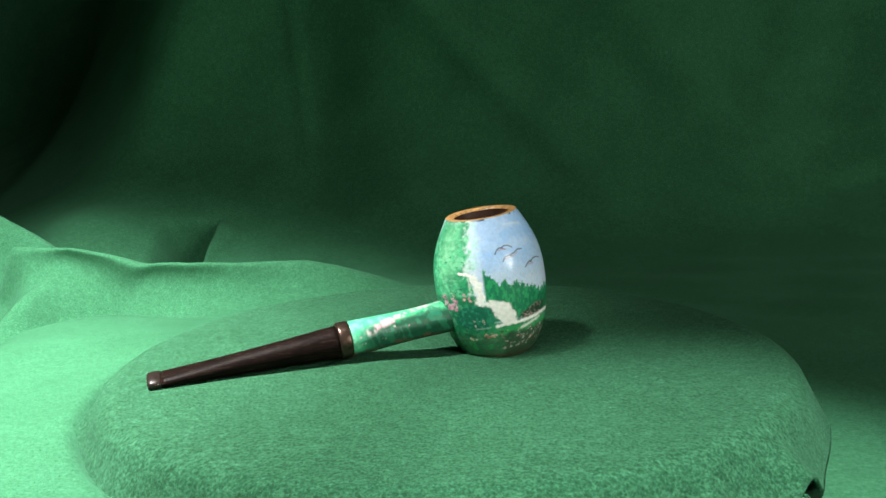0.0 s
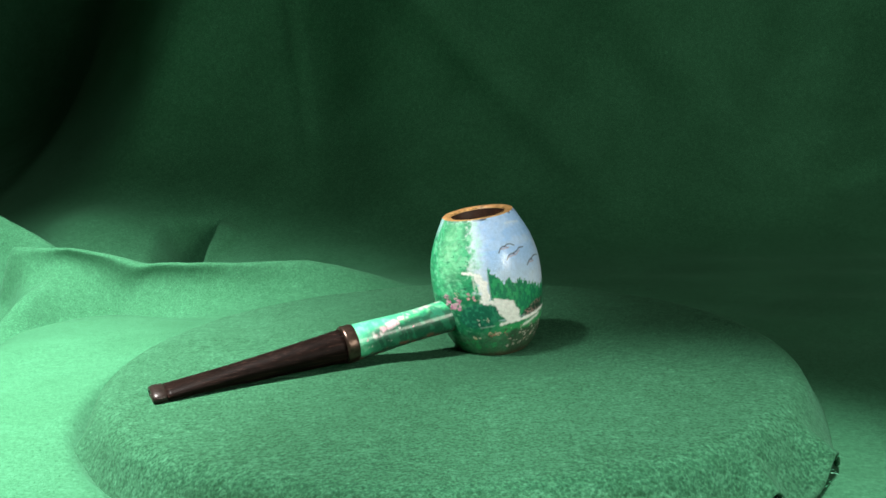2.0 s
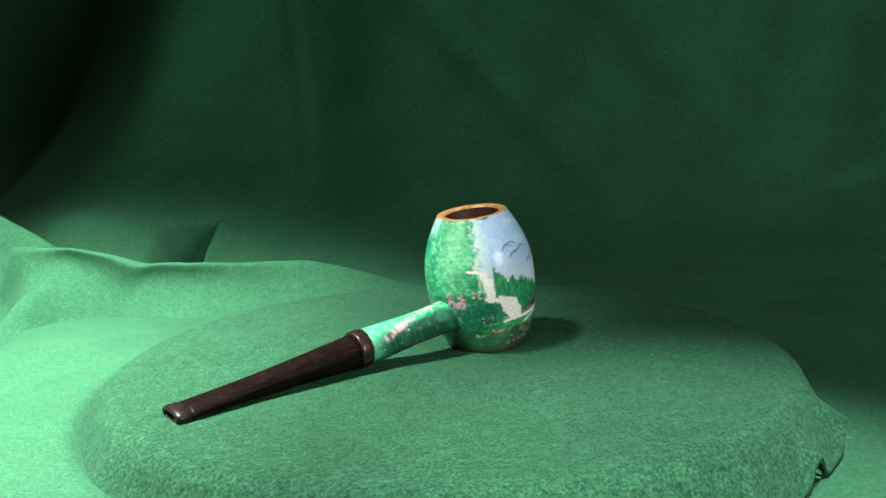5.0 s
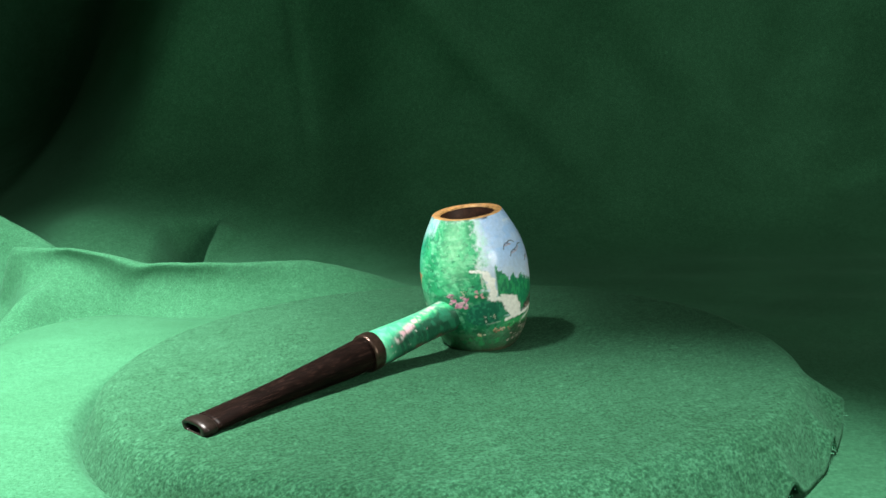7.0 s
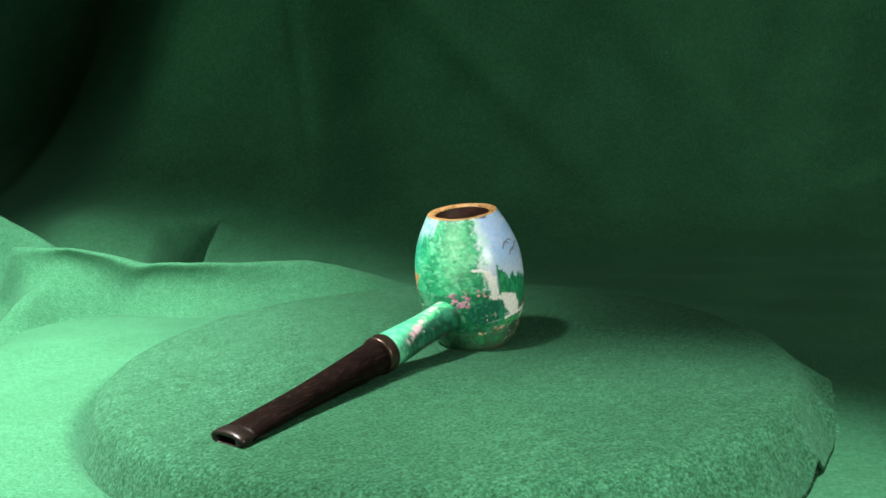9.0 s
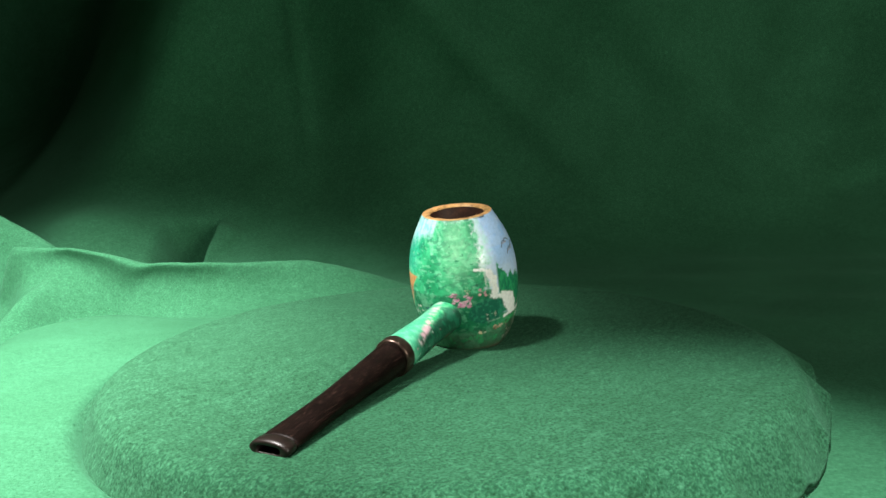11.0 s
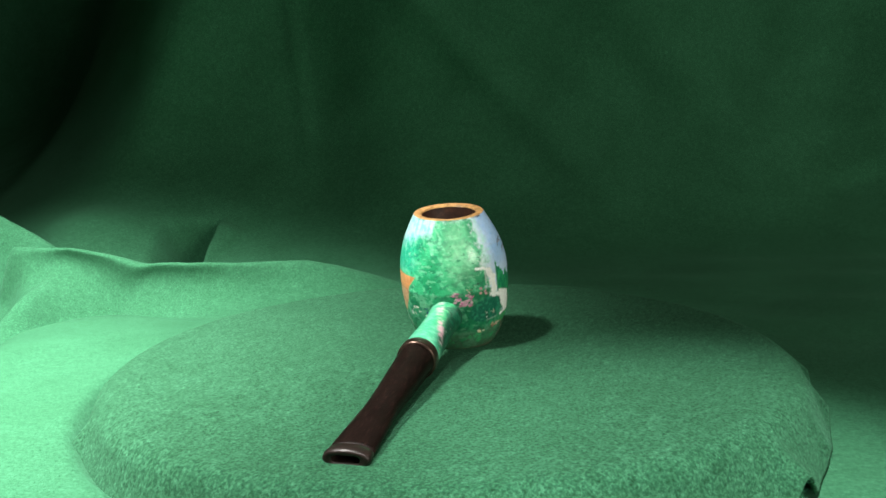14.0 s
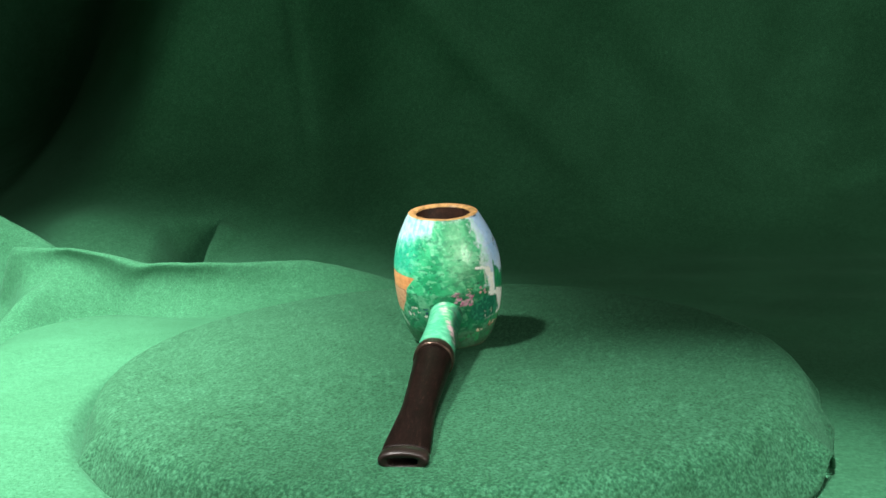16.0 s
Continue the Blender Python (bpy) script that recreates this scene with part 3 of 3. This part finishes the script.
def build_bowl():
    cols, nrow = 600, 250
    ph = np.linspace(-180, 180, cols, endpoint=False)
    z = np.linspace(0, HIGH, nrow)
    P, Zg = np.meshgrid(ph, z)
    r = bowl_radius(Zg)
    pts = slant(np.stack([r * np.cos(np.radians(P)), r * np.sin(np.radians(P)), Zg], -1)) @ np.array(TILT).T
    pts[..., 2] += SINK
    ob = grid_mesh("bowl", pts, PAINT, PIPE, closed=True)
    ob["label"] = "barrel bowl painted with sky, trees and waterfall"
    att = ob.data.color_attributes.new("paint", "FLOAT_COLOR", "POINT")
    rgba = np.ones((nrow * cols, 4), np.float32)
    rgba[:, :3] = painting(P, Zg).reshape(-1, 3)
    att.data.foreach_set("color", rgba.ravel())

    def ring(rad, height, n=96, wob=0.0):
        a = np.linspace(0, 2 * np.pi, n, endpoint=False)
        r = rad + wob * np.sin(5 * a + 1) + 0.6 * wob * np.sin(9 * a)
        p = slant(np.stack([r * np.cos(a), r * np.sin(a), np.full(n, height)], -1))
        return [TILT @ Vector(v) + Vector((0, 0, SINK)) for v in p.tolist()]

    part("rim", lofted([ring(0.0136, HIGH - 0.0001), ring(0.0134, HIGH + 0.00005), ring(0.0124, HIGH + 0.00008), ring(0.0110, HIGH, wob=0.0002), ring(0.0106, HIGH - 0.0008)], (False, False)), RIMWOOD, ob, "bare orange-brown wooden rim")
    part("chamber", lofted([ring(0.0108, HIGH - 0.0004), ring(0.0106, HIGH - 0.006), ring(0.0100, 0.022), ring(0.006, 0.014), ring(0.001, 0.013)], (False, True)), CHAR, ob, "charred dark tobacco chamber")
    part("foot", lofted([ring(0.0106, 0.0001), ring(0.006, -0.0002), ring(0.001, -0.0002)], (False, True)), RIMWOOD, ob, "bare wooden underside")
    return ob


BOWL = build_bowl()

STEM_A = Vector((-0.0015, -0.0003, 0.0164))
STEM_B = Vector((-0.1228, -0.0413, 0.0030))
ALONG = (STEM_B - STEM_A).normalized()
SIDE = ALONG.cross(Vector((0, 0, 1))).normalized()
RISE = SIDE.cross(ALONG)
LENGTH = (STEM_B - STEM_A).length


def section(s, w, h, power=2.0, n=64):
    """A ring across the stem at s metres from the bowl's axis, half width w and half height h."""
    out = []
    for k in range(n):
        a = 2 * math.pi * k / n
        c, t = math.cos(a), math.sin(a)
        e = 2.0 / power
        out.append(STEM_A + ALONG * s + SIDE * (w * math.copysign(abs(c) ** e, c)) + RISE * (h * math.copysign(abs(t) ** e, t) - 0.0005 - 0.0009 * math.sin(math.pi * s / LENGTH)))
    return out


def build_stem():
    rs = 0.0585
    rings, cols = [], []
    for s in np.linspace(0.010, rs, 120):
        r = 0.0064 + 0.0003 * math.cos((s - 0.01) / 0.0485 * 2 * math.pi) - 0.0002
        rings.append(section(s, r, r, n=96))
    bm = lofted(rings)
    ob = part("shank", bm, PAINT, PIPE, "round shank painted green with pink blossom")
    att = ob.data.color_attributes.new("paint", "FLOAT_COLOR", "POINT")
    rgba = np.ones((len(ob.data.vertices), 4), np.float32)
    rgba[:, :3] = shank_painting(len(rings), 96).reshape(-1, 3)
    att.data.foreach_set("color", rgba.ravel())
    band = [section(rs - 0.0006, 0.0062, 0.0062), section(rs - 0.0004, 0.0067, 0.0067), section(rs + 0.0002, 0.0069, 0.0069), section(rs + 0.0014, 0.00685, 0.00685), section(rs + 0.0030, 0.00685, 0.00685),
            section(rs + 0.0037, 0.0068, 0.0068), section(rs + 0.0041, 0.0064, 0.0064), section(rs + 0.0042, 0.0058, 0.0058)]
    part("band", lofted(band), BRONZE, PIPE, "dull bronze band")
    stem = []
    lip = LENGTH - 0.0045
    for k in range(40):
        u = k / 39
        s = rs + 0.0040 + u * (lip - rs - 0.0040)
        w = 0.0061 - 0.0011 * float(smoothstep(0.0, 0.6, u)) + 0.0013 * float(smoothstep(0.55, 1.0, u))
        h = 0.0060 * (1 - u) ** 1.05 + 0.0022 * (1 - (1 - u) ** 1.05)
        stem.append(section(s, w, h, 2.0 + 0.15 * u))
    ob = part("stem", lofted(stem), VULCANITE, PIPE, "dark brown tapered stem")
    lips = [section(lip - 0.0001, 0.0060, 0.0022, 2.1), section(lip + 0.0004, 0.0064, 0.0026, 2.1), section(lip + 0.0030, 0.0066, 0.0027, 2.1), section(lip + 0.0043, 0.0063, 0.0025, 2.1),
            section(lip + 0.0045, 0.0057, 0.0021, 2.2), section(lip + 0.0045, 0.0040, 0.0014, 3.0), section(lip + 0.0042, 0.0038, 0.0011, 5.0), section(lip + 0.0012, 0.0036, 0.0010, 5.0)]
    lipob = part("lip", lofted(lips, (True, False)), LIPMAT, ob, "worn brown-black mouthpiece lip")
    part("bore", lofted([section(lip + 0.0014, 0.0038, 0.0012, 4.0), section(lip + 0.0012, 0.001, 0.0004, 2.0)], (False, True)), DARK, ob, "dark slot in the mouthpiece")


def shank_painting(rows, cols):
    """Colours of the shank: rows from bowl to band, columns round it (a quarter turn is the top, half a turn the painted side)."""
    S, A = np.meshgrid(np.linspace(10.0, 58.5, rows), np.linspace(0, 360, cols, endpoint=False), indexing="ij")
    x, y = S, A * 0.108
    n1, n2 = strokes(x, y, 2.0, 200, 1.3), strokes(x, y, 1.3, 210, 2.2, 0.3)
    col = np.zeros((*S.shape, 3)) + (0.07, 0.42, 0.24)
    col = cover_with(col, smoothstep(0.45, 0.65, n1) * 0.6, (0.20, 0.60, 0.38))
    col = cover_with(col, smoothstep(0.55, 0.66, n2) * 0.5, (0.05, 0.38, 0.20))
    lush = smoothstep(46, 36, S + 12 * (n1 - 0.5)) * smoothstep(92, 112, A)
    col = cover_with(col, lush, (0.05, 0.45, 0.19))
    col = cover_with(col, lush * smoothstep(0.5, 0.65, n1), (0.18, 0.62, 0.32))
    # dark teal side, deepened further to carry the shade on the lower half
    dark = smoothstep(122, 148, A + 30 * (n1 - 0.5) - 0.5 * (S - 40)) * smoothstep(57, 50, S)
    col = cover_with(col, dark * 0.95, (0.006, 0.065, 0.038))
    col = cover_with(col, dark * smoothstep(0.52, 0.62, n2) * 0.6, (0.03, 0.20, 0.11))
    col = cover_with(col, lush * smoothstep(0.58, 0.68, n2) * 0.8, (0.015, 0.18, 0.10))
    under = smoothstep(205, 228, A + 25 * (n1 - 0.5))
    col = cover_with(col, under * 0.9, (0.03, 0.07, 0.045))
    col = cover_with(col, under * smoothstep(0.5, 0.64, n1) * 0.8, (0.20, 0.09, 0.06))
    trail = near_line(S, A * 0.108, [(51.5, 17.0), (47, 15.4), (40, 13.4), (35, 11.8), (27, 9.6), (20, 8.4)], 1.2, 0.9)
    col = cover_with(col, trail * smoothstep(0.34, 0.66, n2) * 0.8, (0.60, 0.60, 0.58))
    col = cover_with(col, trail * smoothstep(0.50, 0.66, n1) * 0.75, (0.70, 0.38, 0.46))
    rnd = np.random.RandomState(9)
    for _ in range(16):
        cx, cy, r = rnd.uniform(36, 56), rnd.uniform(15.0, 20.5), rnd.uniform(0.15, 0.36)
        m = 1 - smoothstep(0.4, 1.2, np.hypot(x - cx + 1.8 * (n2 - 0.5), y - cy + 1.8 * (n1 - 0.5)) / r)
        col = cover_with(col, m * 0.9, [(0.02, 0.06, 0.06), (0.75, 0.75, 0.68), (0.50, 0.55, 0.52), (0.75, 0.35, 0.45)][rnd.randint(4)])
    col = cover_with(col, smoothstep(15.5, 17.5, S) * smoothstep(20.5, 18.5, S) * smoothstep(0.4, 0.6, n1) * 0.6 * (1 - smoothstep(150, 180, A)), (0.70, 0.80, 0.74))
    return col


build_stem()


# ---- the turntable carries cover and pipe ----
def angle(t):
    u = t / 16.0
    return math.degrees(1.17201 * u - 0.14366 * u**2 + 0.20678 * u**3 - 0.10302 * u**4)


def motions():
    times = [float(k) for k in range(17)]
    walk(COVER, [(t, pose(0, 0, 0, 0, 0, angle(t))) for t in times])
    walk(PIPE, [(t, pose(0, 0, 0, 0, 0, angle(t)) @ Matrix.Translation(BASE)) for t in times])


motions()
